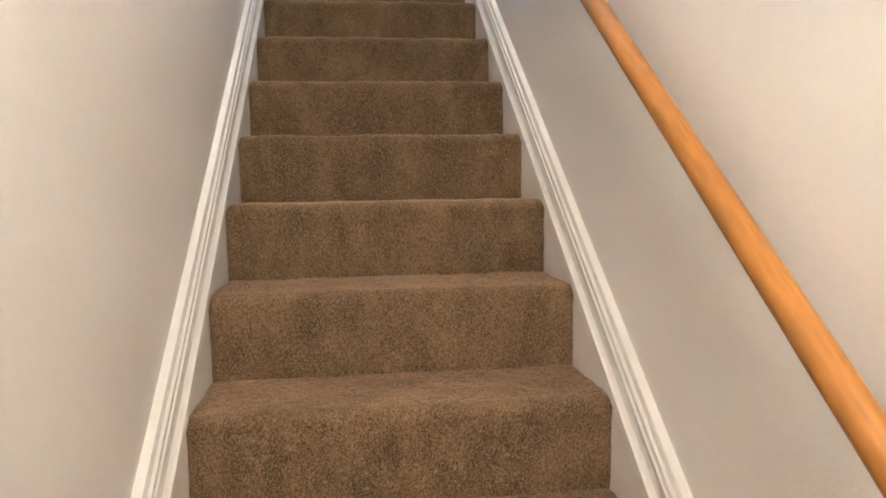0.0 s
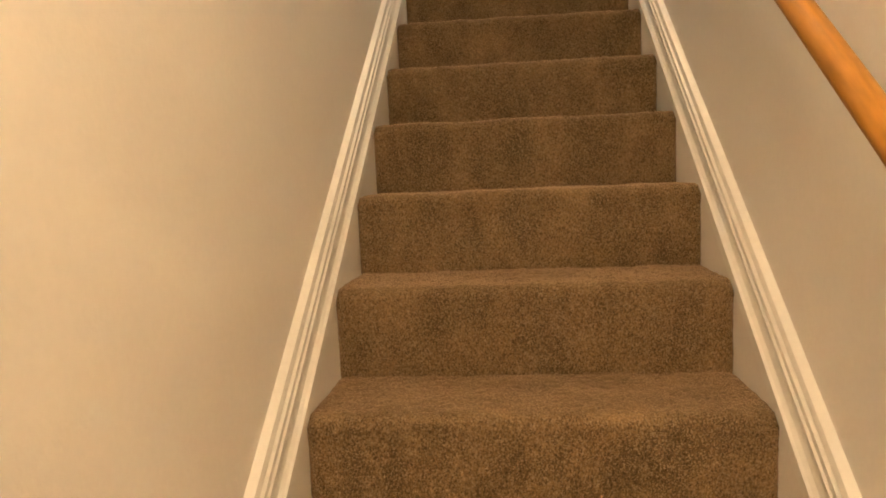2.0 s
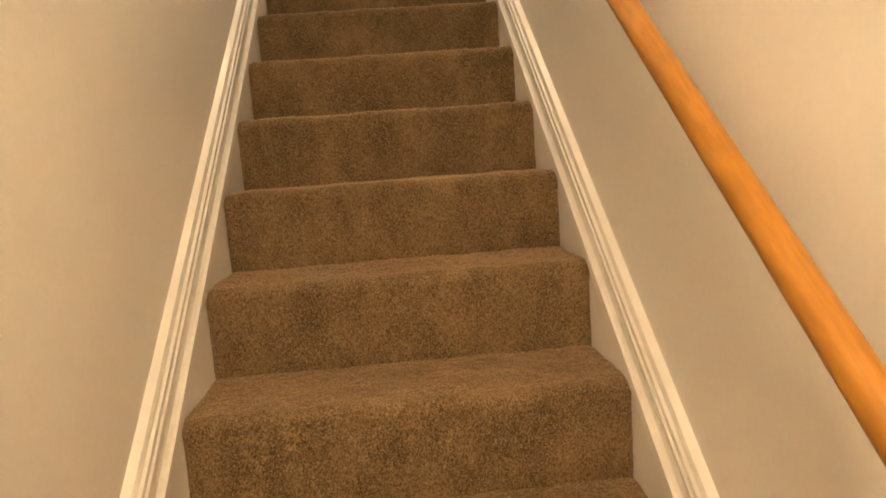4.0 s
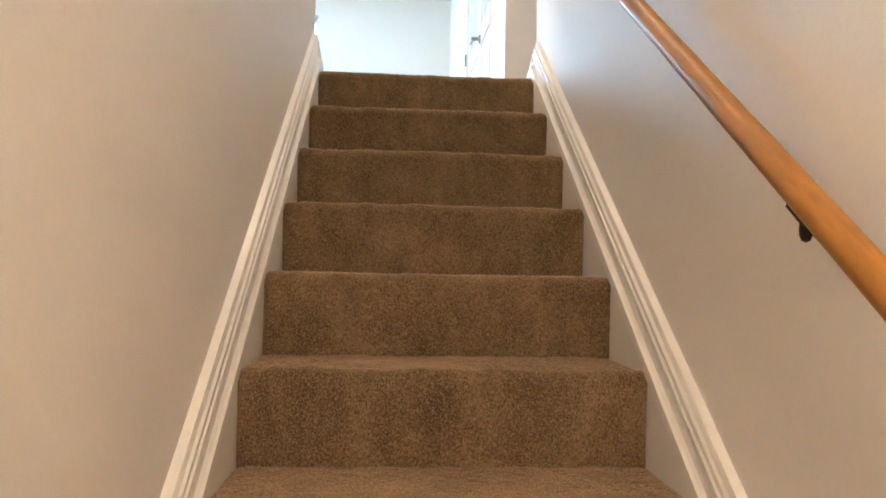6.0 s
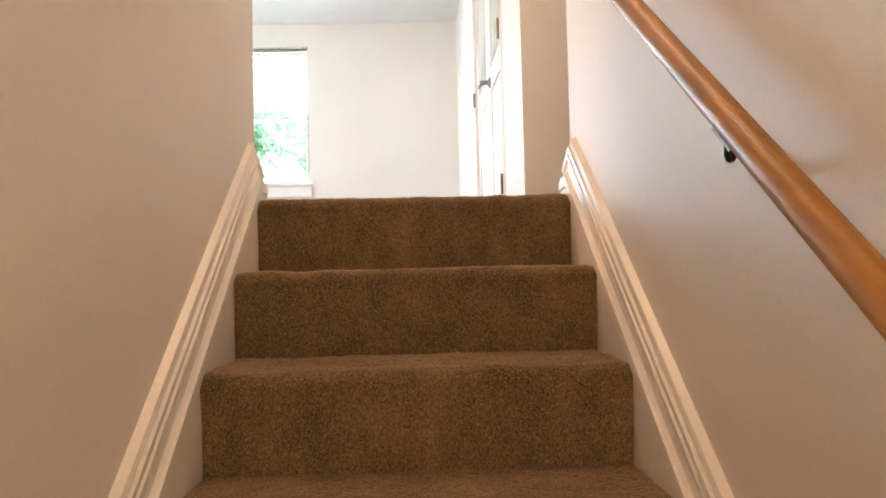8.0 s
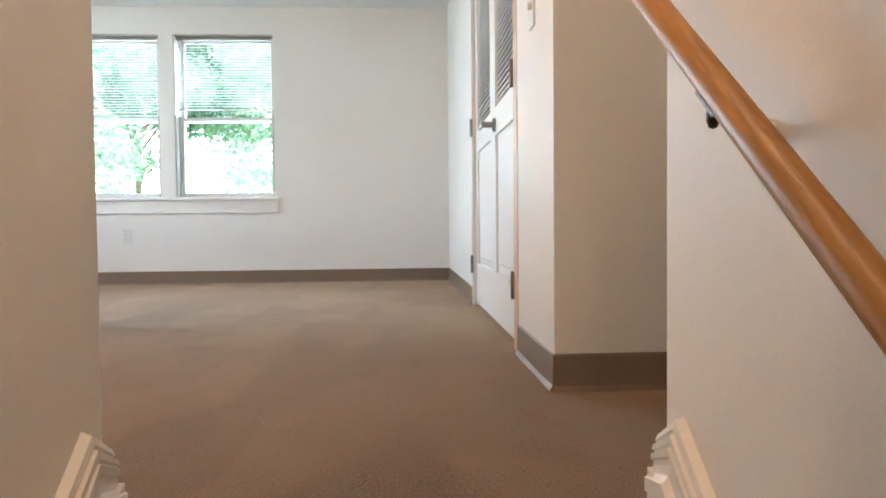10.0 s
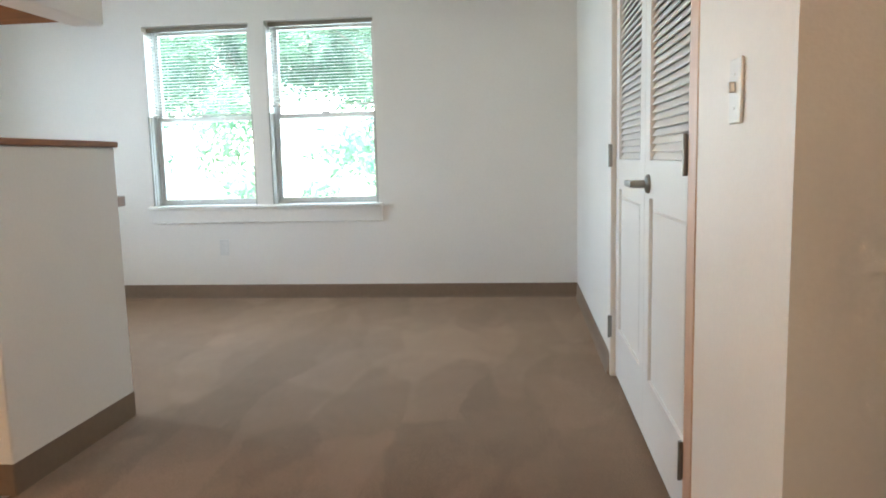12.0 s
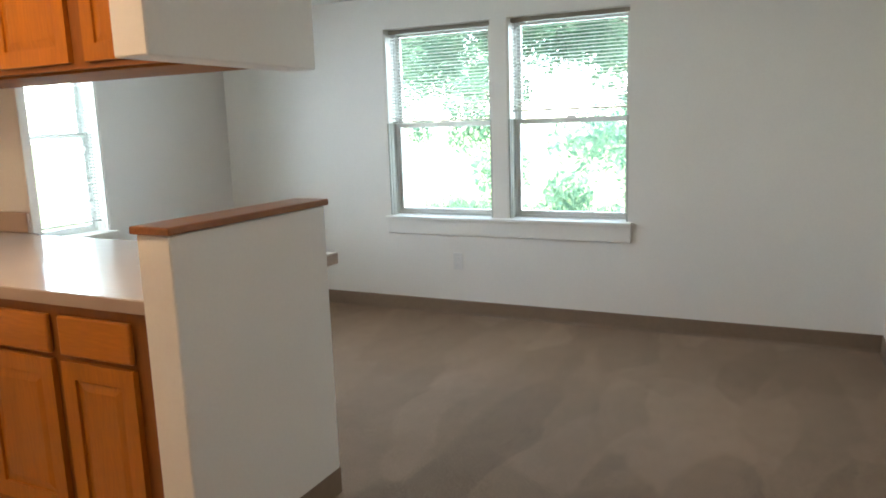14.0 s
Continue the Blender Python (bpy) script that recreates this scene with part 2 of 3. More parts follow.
def lathe(profile, sides=32, at=(0, 0, 0)):
    """A turned shape about z from pairs of radius and height."""
    bm = bmesh.new()
    rings = [[bm.verts.new((at[0] + r * math.cos(2 * math.pi * i / sides), at[1] + r * math.sin(2 * math.pi * i / sides), at[2] + z)) for i in range(sides)] for r, z in profile]
    for p, q in zip(rings, rings[1:]):
        for i in range(sides):
            bm.faces.new((p[i], p[(i + 1) % sides], q[(i + 1) % sides], q[i]))
    bm.faces.new(rings[0]), bm.faces.new(rings[-1])
    return bm


def prism(outline, axis, a, b):
    """An outline of pairs, pushed along an axis from a to b."""
    bm = bmesh.new()

    def put(p, q, d):
        return {"x": (d, p, q), "y": (p, d, q), "z": (p, q, d)}[axis]
    ends = [[bm.verts.new(put(p, q, d)) for p, q in outline] for d in (a, b)]
    k = len(outline)
    for i in range(k):
        bm.faces.new((ends[0][i], ends[0][(i + 1) % k], ends[1][(i + 1) % k], ends[1][i]))
    bm.faces.new(ends[0]), bm.faces.new(ends[1])
    return bm


def holed(axis, d0, d1, u0, u1, z0, z1, holes):
    """A slab square to an axis ("x" or "y"), from d0 to d1 thick, with holes (u0, u1, z0, z1) right through."""
    us = sorted({u0, u1, *[c for h in holes for c in h[:2]]})
    zs = sorted({z0, z1, *[c for h in holes for c in h[2:]]})
    bm = bmesh.new()
    seen = {}

    def vert(u, z, d):
        if (u, z, d) not in seen:
            seen[u, z, d] = bm.verts.new((d, u, z) if axis == "x" else (u, d, z))
        return seen[u, z, d]

    def solid(i, j):
        if not (0 <= i < len(us) - 1 and 0 <= j < len(zs) - 1):
            return False
        u, z = (us[i] + us[i + 1]) / 2, (zs[j] + zs[j + 1]) / 2
        return not any(h[0] < u < h[1] and h[2] < z < h[3] for h in holes)

    for i in range(len(us) - 1):
        for j in range(len(zs) - 1):
            if not solid(i, j):
                continue
            a, b, c, e = us[i], us[i + 1], zs[j], zs[j + 1]
            for d in (d0, d1):
                bm.faces.new([vert(a, c, d), vert(b, c, d), vert(b, e, d), vert(a, e, d)])
            for di, dj, p, q in ((-1, 0, (a, c), (a, e)), (1, 0, (b, c), (b, e)), (0, -1, (a, c), (b, c)), (0, 1, (a, e), (b, e))):
                if not solid(i + di, j + dj):
                    bm.faces.new([vert(*p, d0), vert(*q, d0), vert(*q, d1), vert(*p, d1)])
    return bm


def structure(name, bm, mat, label, category, smooth=False):
    return tagged(part(name, bm, mat, smooth=smooth), label, category, kind="structure")


# ---- shell ----
WIN_A = (-2.664, -1.870, 0.688, 1.979)
WIN_B = (-1.754, -0.973, 0.688, 1.984)
WIN_L = (2.80, 3.71, 0.70, 1.981)
DOOR_Y0, DOOR_Y1, DOOR_H = 1.572, 3.022, 2.04
T = 0.20
structure("wall_north", holed("y", Y_F, Y_F + T, X_L - T, X_D + 0.75, -0.01, CEIL, [WIN_A, WIN_B]), PAINT, "off-white painted wall with two double-hung windows", "wall")
structure("wall_west", holed("x", X_L - T, X_L, 0.0, Y_F, -0.01, CEIL, [WIN_L]), PAINT, "off-white painted side wall with a window", "wall")
structure("wall_closet", holed("x", X_D, X_D + 0.1, Y_C + 0.1, Y_F, -0.01, CEIL, [(DOOR_Y0, DOOR_Y1, -0.02, DOOR_H)]), PAINT, "cream painted wall around the closet doors", "wall")
structure("wall_return", box(X_D, 2.6, Y_C, Y_C + 0.1, -0.01, CEIL), PAINT, "off-white painted wall with a return grille", "wall")
structure("wall_closet_back", box(X_D + 0.75, X_D + 0.85, Y_C + 0.1, Y_F, -0.01, CEIL), PAINT, "plain painted back wall of the closet", "wall")
structure("wall_stair_right", box(XW, XW + 0.12, Y_B, Y_END, FLOOR_B, CEIL, 0.004), PAINT, "cream painted stair wall carrying the handrail", "wall")
structure("wall_stair_left", box(-XW - 0.12, -XW, Y_B, Y_END, FLOOR_B, CEIL, 0.004), PAINT, "cream painted stair wall", "wall")
structure("wall_hall_east", box(2.6, 2.7, 0.0, Y_C + 0.1, -0.01, CEIL), PAINT, "plain painted wall at the end of the hall", "wall")
structure("wall_hall_south", box(XW + 0.12, 2.7, 0.0, Y_END, -0.01, CEIL), PAINT, "plain painted wall of the hall", "wall")
structure("wall_kitchen_south", box(X_L, -XW - 0.12, 0.0, Y_END, -0.01, CEIL), PAINT, "plain painted wall of the kitchen", "wall")
structure("wall_kitchen_back", box(X_L, -3.35, 2.64, 2.69, -0.01, CEIL, 0.004), PAINT, "short painted wall behind the counter", "wall")
structure("wall_lower_back", box(-XW, XW, Y_B - 0.12, Y_B, FLOOR_B, CEIL), PAINT, "plain painted wall of the lower hall", "wall")
structure("wall_above_hall", box(-XW, XW, -3.35, -3.25, CEIL_B, CEIL), PAINT, "plain painted wall over the lower hall", "wall")
structure("ceiling_lower", box(-XW, XW, Y_B, -3.35, CEIL_B, CEIL_B + 0.1), CEILING_PAINT, "white ceiling of the lower hall", "ceiling")
structure("ceiling", box(X_L - T, 2.7, Y_B - 0.12, Y_F + T, CEIL, CEIL + 0.12), CEILING_PAINT, "white textured ceiling", "ceiling")
structure("floor_lower", box(-XW, XW, Y_B, -RUN * (STEPS - 1) + 0.02, FLOOR_B - 0.1, FLOOR_B), CARPET, "brown carpet of the lower hall", "floor")
structure("floor_kitchen", box(X_L, X_P - 0.02, Y_END, 2.40, -0.2, -0.006), VINYL_FLOOR, "beige vinyl kitchen floor", "floor")


def carpet_floor():
    """The carpet upstairs, with a nap that is not quite flat."""
    bm = bmesh.new()
    for x0, x1, y0, y1 in ((-XC, XC, 0.03, Y_END), (X_P - 0.02, X_D, Y_END, Y_F), (X_D, 2.6, Y_END, Y_C), (X_L, X_P - 0.02, 2.40, Y_F), (X_D, X_D + 0.75, Y_C + 0.1, Y_F)):
        nx, ny = max(1, int((x1 - x0) / 0.08)), max(1, int((y1 - y0) / 0.08))
        g = [[bm.verts.new((x0 + (x1 - x0) * i / nx, y0 + (y1 - y0) * j / ny, 0)) for j in range(ny + 1)] for i in range(nx + 1)]
        for i in range(nx):
            for j in range(ny):
                bm.faces.new((g[i][j], g[i + 1][j], g[i + 1][j + 1], g[i][j + 1]))
    for v in bm.verts:
        v.co.z += 0.0025 * noise.noise(v.co * 5)
    return bm


# unseen slab, added to keep outside light from leaking in under the carpet
structure("floor_slab", box(X_L - T, 2.7, Y_END + 0.001, Y_F + T, -0.26, -0.02), SIDING, "plain slab under the upper floor", "floor")
structure("floor", carpet_floor(), FLOOR_CARPET, "taupe cut-pile carpet with vacuum marks", "carpet", smooth=True)


# ---- stairs ----
def step_carpet(seed, last, pitch):
    """One carpeted step: riser, rolled nose and tread, its pile raised tuft by tuft."""
    r = 0.026
    prof = [(0.010, -RISE - 0.008), (0.008, -RISE + 0.012), (0.005, -RISE * 0.5), (0.003, -RISE * 0.3)]
    prof += [(r - r * math.cos(a), -r + r * math.sin(a)) for a in [math.pi / 2 * i / 9 for i in range(10)]]
    prof += [(0.05 if last else RUN + 0.022, 0.0)]
    prof = np.array(prof)
    run = np.r_[0, np.cumsum(np.hypot(*np.diff(prof, axis=0).T))]
    n = int(run[-1] / pitch)
    at = np.linspace(0, run[-1], n + 1)
    py, pz = np.interp(at, run, prof[:, 0]), np.interp(at, run, prof[:, 1])
    ty, tz = np.gradient(py), np.gradient(pz)
    size = np.hypot(ty, tz)
    ny, nz = -tz / size, ty / size
    nx = int(2 * XC / pitch)
    x = np.linspace(-XC, XC, nx + 1)
    rnd = np.random.RandomState(seed + 11)

    def soft(cell, height):
        a, b = int(2 * XC / cell) + 3, int(run[-1] / cell) + 3
        g = rnd.uniform(-1, 1, (a, b))
        u, v = (x + XC) / cell, at / cell
        iu, iv = u.astype(int), v.astype(int)
        fu, fv = (u - iu)[:, None], (v - iv)[None, :]
        fu, fv = fu * fu * (3 - 2 * fu), fv * fv * (3 - 2 * fv)
        q = lambda p, w: g[np.ix_(iu + p, iv + w)]
        return height * ((q(0, 0) * (1 - fu) + q(1, 0) * fu) * (1 - fv) + (q(0, 1) * (1 - fu) + q(1, 1) * fu) * fv)

    lift = soft(0.07, 0.0024) + soft(0.018, 0.0014) + rnd.uniform(-1, 1, (nx + 1, n + 1)) * 0.0016
    edge = np.clip((np.abs(x) - XC + 0.018) / 0.018, 0, 1) ** 2 * 0.005
    lift = lift - edge[:, None]
    wob = rnd.uniform(-1, 1, (nx + 1, n + 1)) * 0.0007
    co = np.stack([x[:, None] + wob, py[None, :] + ny[None, :] * lift, pz[None, :] + nz[None, :] * lift], -1).reshape(-1, 3)
    k = np.arange(nx)[:, None] * (n + 1) + np.arange(n)[None, :]
    f = np.stack([k, k + n + 1, k + n + 2, k + 1], -1).reshape(-1, 4)
    me = bpy.data.meshes.new("step")
    me.from_pydata(co.tolist(), [], f.tolist())
    me.materials.append(CARPET)
    me.polygons.foreach_set("use_smooth", [True] * len(me.polygons))
    return me


stairs = base("stairs", label="straight flight of stairs covered in brown carpet", category="stairs", kind="structure")
for k in range(STEPS):
    step = new("step", step_carpet(k, k == 0, 0.0034 if k < 10 else 0.008))
    step.parent = stairs
    step.matrix_basis = pose(0, -k * RUN, -k * RISE)


core = [(-(STEPS - 1) * RUN + 0.02, FLOOR_B - 0.1)]
for k in range(STEPS - 1, -1, -1):
    core += [(-k * RUN + 0.02, -(k + 1) * RISE - 0.012), (-k * RUN + 0.02, -k * RISE - 0.012)]
core += [(Y_END, -0.012), (Y_END, FLOOR_B - 0.1)]
part("carcass", prism(core, "x", -XW, XW), CARPET, stairs)


def on_slope(y, h):
    return SLOPE * y + h


Y_LOW = -3.62
H_LOW, H_TOP = -0.018, 0.118      # skirt moulding over the line of the noses
for side in (-1, 1):
    skirt = base("stair_skirt", label="white painted stair skirt board with ridged moulding", category="skirt board", group="stair skirts", kind="structure")
    ytop = 0.055
    o = [(Y_LOW, on_slope(Y_LOW, -0.5)), (Y_LOW, on_slope(Y_LOW, H_LOW + 0.01)), (ytop, on_slope(ytop, H_LOW + 0.01)), (Y_END - 0.004, 0.06), (Y_END - 0.004, -0.25), (0.0, -0.5)]
    part("board", prism(o, "x", side * (XC - 0.001), side * XW), PAINT, skirt)
    bm = bmesh.new()
    shape = [(0.0, 0.0), (0.0, 0.033), (0.004, 0.036), (0.034, 0.036), (0.038, 0.031), (0.046, 0.025), (0.062, 0.021), (0.072, 0.022), (0.076, 0.026), (0.088, 0.026),
             (0.091, 0.020), (0.094, 0.020), (0.097, 0.024), (0.108, 0.023), (0.111, 0.016), (0.114, 0.016), (0.117, 0.019), (0.130, 0.015), (0.136, 0.0)]
    ends = []
    for y in (Y_LOW, ytop):
        ends.append([bm.verts.new((side * (XW - d), y, on_slope(y, H_LOW + h))) for h, d in shape])
    low = [bm.verts.new((side * (XW - d), Y_END - 0.003, max(0.02, 0.115 - 0.7 * (H_TOP - H_LOW - h)))) for h, d in shape]
    ends.append(low)
    for p, q in zip(ends, ends[1:]):
        for i in range(len(shape)):
            j = (i + 1) % len(shape)
            bm.faces.new((p[i], p[j], q[j], q[i]))
    bm.faces.new(ends[0]), bm.faces.new(ends[-1])
    part("moulding", bm, TRIM, skirt, "cream ridged moulding")

# ---- handrail ----
X_R, H_R = 0.370, 0.748
rail = base("handrail", label="round varnished oak handrail on dark wall brackets", category="handrail")


def rail_body():
    bm = bmesh.new()
    sides, rings = 20, []
    line = [Vector((X_R, 0.06 + (Y_LOW + 0.05 - 0.06) * i / 24, 0)) for i in range(25)]
    for p in line:
        c = Vector((X_R, p.y, on_slope(p.y, H_R)))
        along = Vector((0, RUN, RISE)).normalized()
        up = along.cross(Vector((1, 0, 0))).normalized()
        ring = []
        for i in range(sides):
            a = 2 * math.pi * i / sides
            dx, dz = 0.0192 * math.cos(a), 0.0203 * math.sin(a)
            dz = max(dz, -0.0178)
            ring.append(bm.verts.new(c + Vector((1, 0, 0)) * dx - up * dz if up.z < 0 else c + Vector((1, 0, 0)) * dx + up * dz))
        rings.append(ring)
    for p, q in zip(rings, rings[1:]):
        for i in range(sides):
            bm.faces.new((p[i], p[(i + 1) % sides], q[(i + 1) % sides], q[i]))
    bm.faces.new(rings[0]), bm.faces.new(rings[-1])
    return bm


part("rail", rail_body(), RAIL_WOOD, rail, smooth=True)
for yb in (-3.4, -1.875, -1.032, -0.19):
    zb = on_slope(yb, H_R)
    bracket = part("bracket", rod((XW - 0.001, yb, zb - 0.06), (XW - 0.008, yb, zb - 0.06), 0.019, 0.017, 20), TRIM, rail, "small metal wall bracket", smooth=True)
    arm = bmesh.new()
    pts = [Vector((XW - 0.006, yb, zb - 0.06)), Vector((X_R + 0.026, yb, zb - 0.05)), Vector((X_R + 0.005, yb, zb - 0.037))]
    for a, b in zip(pts, pts[1:]):
        add_rod(arm, a, b, 0.006, 0.006, 10)
    part("arm", arm, TRIM, bracket, smooth=True)
    part("knob", lathe([(0.001, -0.014), (0.005, -0.012), (0.0075, -0.005), (0.0075, 0.004), (0.006, 0.012), (0.001, 0.012)], 16), DARK_METAL, bracket, "dark bronze knob", smooth=True, at=pose(X_R, yb, zb - 0.038))
    part("saddle", box(X_R - 0.011, X_R + 0.011, yb - 0.03, yb + 0.03, -0.003, 0.003, 0.001), DARK_METAL, bracket, at=Matrix.Translation((0, yb, zb - 0.0235)) @ pose(0, 0, 0, math.degrees(math.atan(SLOPE))) @ Matrix.Translation((0, -yb, 0)))


# ---- skirting upstairs ----
def baseboard(outline_points, name="baseboard"):
    """Brown vinyl base along straight runs, 0.1 m high with a small toe."""
    for (x0, y0), (x1, y1) in outline_points:
        a, b = Vector((x0, y0, 0)), Vector((x1, y1, 0))
        d = (b - a).normalized()
        out = Vector((d.y, -d.x, 0))
        shape = [(0.0, 0.0), (0.014, 0.0), (0.006, 0.014), (0.004, 0.094), (0.001, 0.1), (0.0, 0.1)]
        bm = bmesh.new()
        ends = [[bm.verts.new(p + out * w + Vector((0, 0, h))) for w, h in shape] for p in (a, b)]
        for i in range(len(shape)):
            j = (i + 1) % len(shape)
            bm.faces.new((ends[0][i], ends[0][j], ends[1][j], ends[1][i]))
        bm.faces.new(ends[0]), bm.faces.new(ends[1])
        structure(name, bm, VINYL_BASE, "taupe vinyl base along the foot of the wall", "baseboard")


baseboard([((X_L, Y_F - 0.001), (X_D, Y_F - 0.001)), ((X_D - 0.001, Y_F), (X_D - 0.001, DOOR_Y1 + 0.034)), ((X_D - 0.001, DOOR_Y0 - 0.084), (X_D - 0.001, Y_C - 0.004)),
           ((X_D - 0.004, Y_C - 0.001), (2.6, Y_C - 0.001)), ((X_L + 0.001, 2.69), (X_L + 0.001, Y_F)),
           ((X_P + 0.001, Y_PF + 0.004), (X_P + 0.001, Y_PN - 0.004)), ((X_P + 0.004, Y_PN - 0.001), (X_P - 0.121, Y_PN - 0.001))])


# ---- windows ----
def window(name, width, height, at, label, track=JAMB):
    """A white vinyl double-hung window; local x runs along the wall, y outwards, z up from the sill."""
    w = base(name, at, label, "window", kind="structure")
    y0, y1, f = 0.115, 0.185, 0.016
    frame_mesh = holed("y", y0, y1, 0.001, width - 0.001, 0.001, height - 0.001, [(f, width - f, f, height - f)])
    part("window_frame", frame_mesh, VINYL_FRAME, w)
    mid = height * 0.49
    for low, za, zb, yy in ((True, f, mid + 0.018, y0 + 0.008), (False, mid - 0.018, height - f, y0 + 0.038)):
        s = 0.026
        sash = part("lower_sash" if low else "upper_sash", holed("y", yy, yy + 0.028, f + 0.001, width - f - 0.001, za, zb, [(f + s, width - f - s, za + s, zb - s)]), VINYL_FRAME, w)
        pane = part("pane", box(f + s - 0.004, width - f - s + 0.004, yy + 0.012, yy + 0.016, za + s - 0.004, zb - s + 0.004), GLASS, sash)
        pane.visible_shadow = False
    for x0, x1 in ((0.001, 0.013), (width - 0.013, width - 0.001)):
        liner = bmesh.new()
        add_box(liner, x0 + 0.004 * (x0 > 0.1), x1 - 0.004 * (x0 < 0.1), 0.004, 0.114, 0.001, mid + 0.02)
        for yy in (0.006, 0.036, 0.084, 0.104):
            add_box(liner, x0, x1, yy, yy + 0.006, 0.002, mid + 0.019)
        part("jamb_liner", liner, track, w, "vinyl jamb track")
        part("jamb_lining", box(x0, x1, 0.004, 0.114, mid + 0.021, height - 0.034), TRIM, w, "white painted jamb")
    part("sash_lock", box(width / 2 - 0.03, width / 2 + 0.03, y0 - 0.004, y0 + 0.02, mid + 0.018, mid + 0.032, 0.004), VINYL_FRAME, w)
    return w


def blind(width, slats, pitch, at, label, tilt=(17, 24)):
    """A mini blind: head rail, open slats, bottom rail, ladder cords."""
    b = base("window_blind", at, label, "blind", group="window blinds")
    part("head_rail", box(0.006, width - 0.006, 0.0, 0.03, -0.03, -0.002, 0.002), HEAD_RAIL, b, "tan metal head rail")
    bm = bmesh.new()
    prof = [(-0.0125, -0.0012), (-0.004, 0.0012), (0.004, 0.0012), (0.0125, -0.0012)]
    e = [[bm.verts.new((x, y, z)) for y, z in prof] for x in (0.01, width - 0.01)]
    for i in range(3):
        bm.faces.new((e[0][i], e[1][i], e[1][i + 1], e[0][i + 1]))
    me = mesh_of("slat", bm, SLAT)
    for i in range(slats):
        s = new("slat", me)
        s.parent = b
        s.matrix_basis = pose(0, 0.015, -0.045 - i * pitch, random.uniform(*tilt), 0, 0)
    end = -0.045 - slats * pitch
    part("bottom_rail", box(0.01, width - 0.01, 0.003, 0.027, end - 0.012, end, 0.003), VINYL_FRAME, b)
    for x in (width * 0.18, width * 0.82):
        part("ladder_cord", rod((x, 0.0145, end), (x, 0.0145, -0.01), 0.0009, sides=5), SLAT, b)
    part("tilt_wand", rod((0.07, -0.004, -0.55), (0.07, -0.002, -0.03), 0.004, sides=8), SLAT, b)
    return b


for wname, (u0, u1, z0, z1), n in (("window_1", WIN_A, 27), ("window_2", WIN_B, 25)):
    window(wname, u1 - u0, z1 - z0, pose(u0, Y_F, z0), "white double-hung window looking on to green trees")
    blind(u1 - u0, n, 0.0215, pose(u0, Y_F + 0.06, z1), "white slatted mini blind lowered over the upper sash")
m_left = pose(X_L, WIN_L[0], WIN_L[2], 0, 0, 90)
window("window_3", WIN_L[1] - WIN_L[0], WIN_L[3] - WIN_L[2], m_left, "white double-hung window in the side wall", TRIM)
blind(WIN_L[1] - WIN_L[0], 54, 0.0215, pose(X_L - 0.06, WIN_L[0], WIN_L[3], 0, 0, 90), "white slatted mini blind lowered to the sill", (2, 7))


def sill(name, x0, x1, at):
    s = base(name, at, "white painted window sill with a flat apron", "window sill", kind="structure")
    part("sill_board", box(x0 - 0.02, x1 + 0.03, -0.048, 0.112, -0.024, 0.0, 0.005, 2), TRIM, s)
    part("apron", box(x0 - 0.012, x1 + 0.024, -0.022, -0.0005, -0.128, -0.0245, 0.003), TRIM, s)


sill("window_sill", WIN_A[0], WIN_B[1], pose(0, Y_F, 0.689))
sill("window_sill", 0.0, WIN_L[1] - WIN_L[0], m_left @ pose(0, 0, 0.001))


# ---- closet doors ----
def closet_door(name, y0, y1, hinge_far, label):
    d = base(name, label=label, category="door", kind="structure")
    xf, xb = X_D + 0.020, X_D + 0.054
    z0, z1, rail0, rail1 = 0.015, DOOR_H - 0.008, 0.235, 0.10
    s = 0.088
    openings = [(y0 + s, y1 - s, rail0, 0.845), (y0 + s, y1 - s, 0.968, z1 - rail1)]
    part("door_frame", holed("x", xf, xb, y0, y1, z0, z1, openings), DOOR_PAINT, d)
    bm = bmesh.new()
    a, b, c, e = openings[0]
    add_box(bm, xf + 0.011, xb - 0.008, a, b, c, e)
    add_box(bm, xf + 0.005, xf + 0.02, a + 0.035, b - 0.035, c + 0.035, e - 0.035, 0.006)
    part("lower_panel", bm, DOOR_PAINT, d)
    a, b, c, e = openings[1]
    me = mesh_of("louver_slat", box(-0.0165, 0.0165, a, b, -0.0028, 0.0028, 0.0012), DOOR_PAINT)
    z = c + 0.016
    while z < e - 0.01:
        o = new("louver_slat", me)
        o.parent = d
        o.matrix_basis = pose((xf + xb) / 2, 0, z, 0, -58, 0)
        z += 0.0245
    yh = y1 if hinge_far else y0
    for zh in (0.23, 0.985, 1.80):
        h = part("hinge", rod((X_D - 0.009, yh, zh - 0.05), (X_D - 0.009, yh, zh + 0.05), 0.0055, sides=12), NICKEL, d, "brushed nickel hinge", smooth=True)
        part("leaf", box(X_D - 0.007, X_D + 0.003, yh - (0.001 if hinge_far else 0.0), yh + (0.0 if hinge_far else 0.001), zh - 0.048, zh + 0.048), NICKEL, h)
    return d


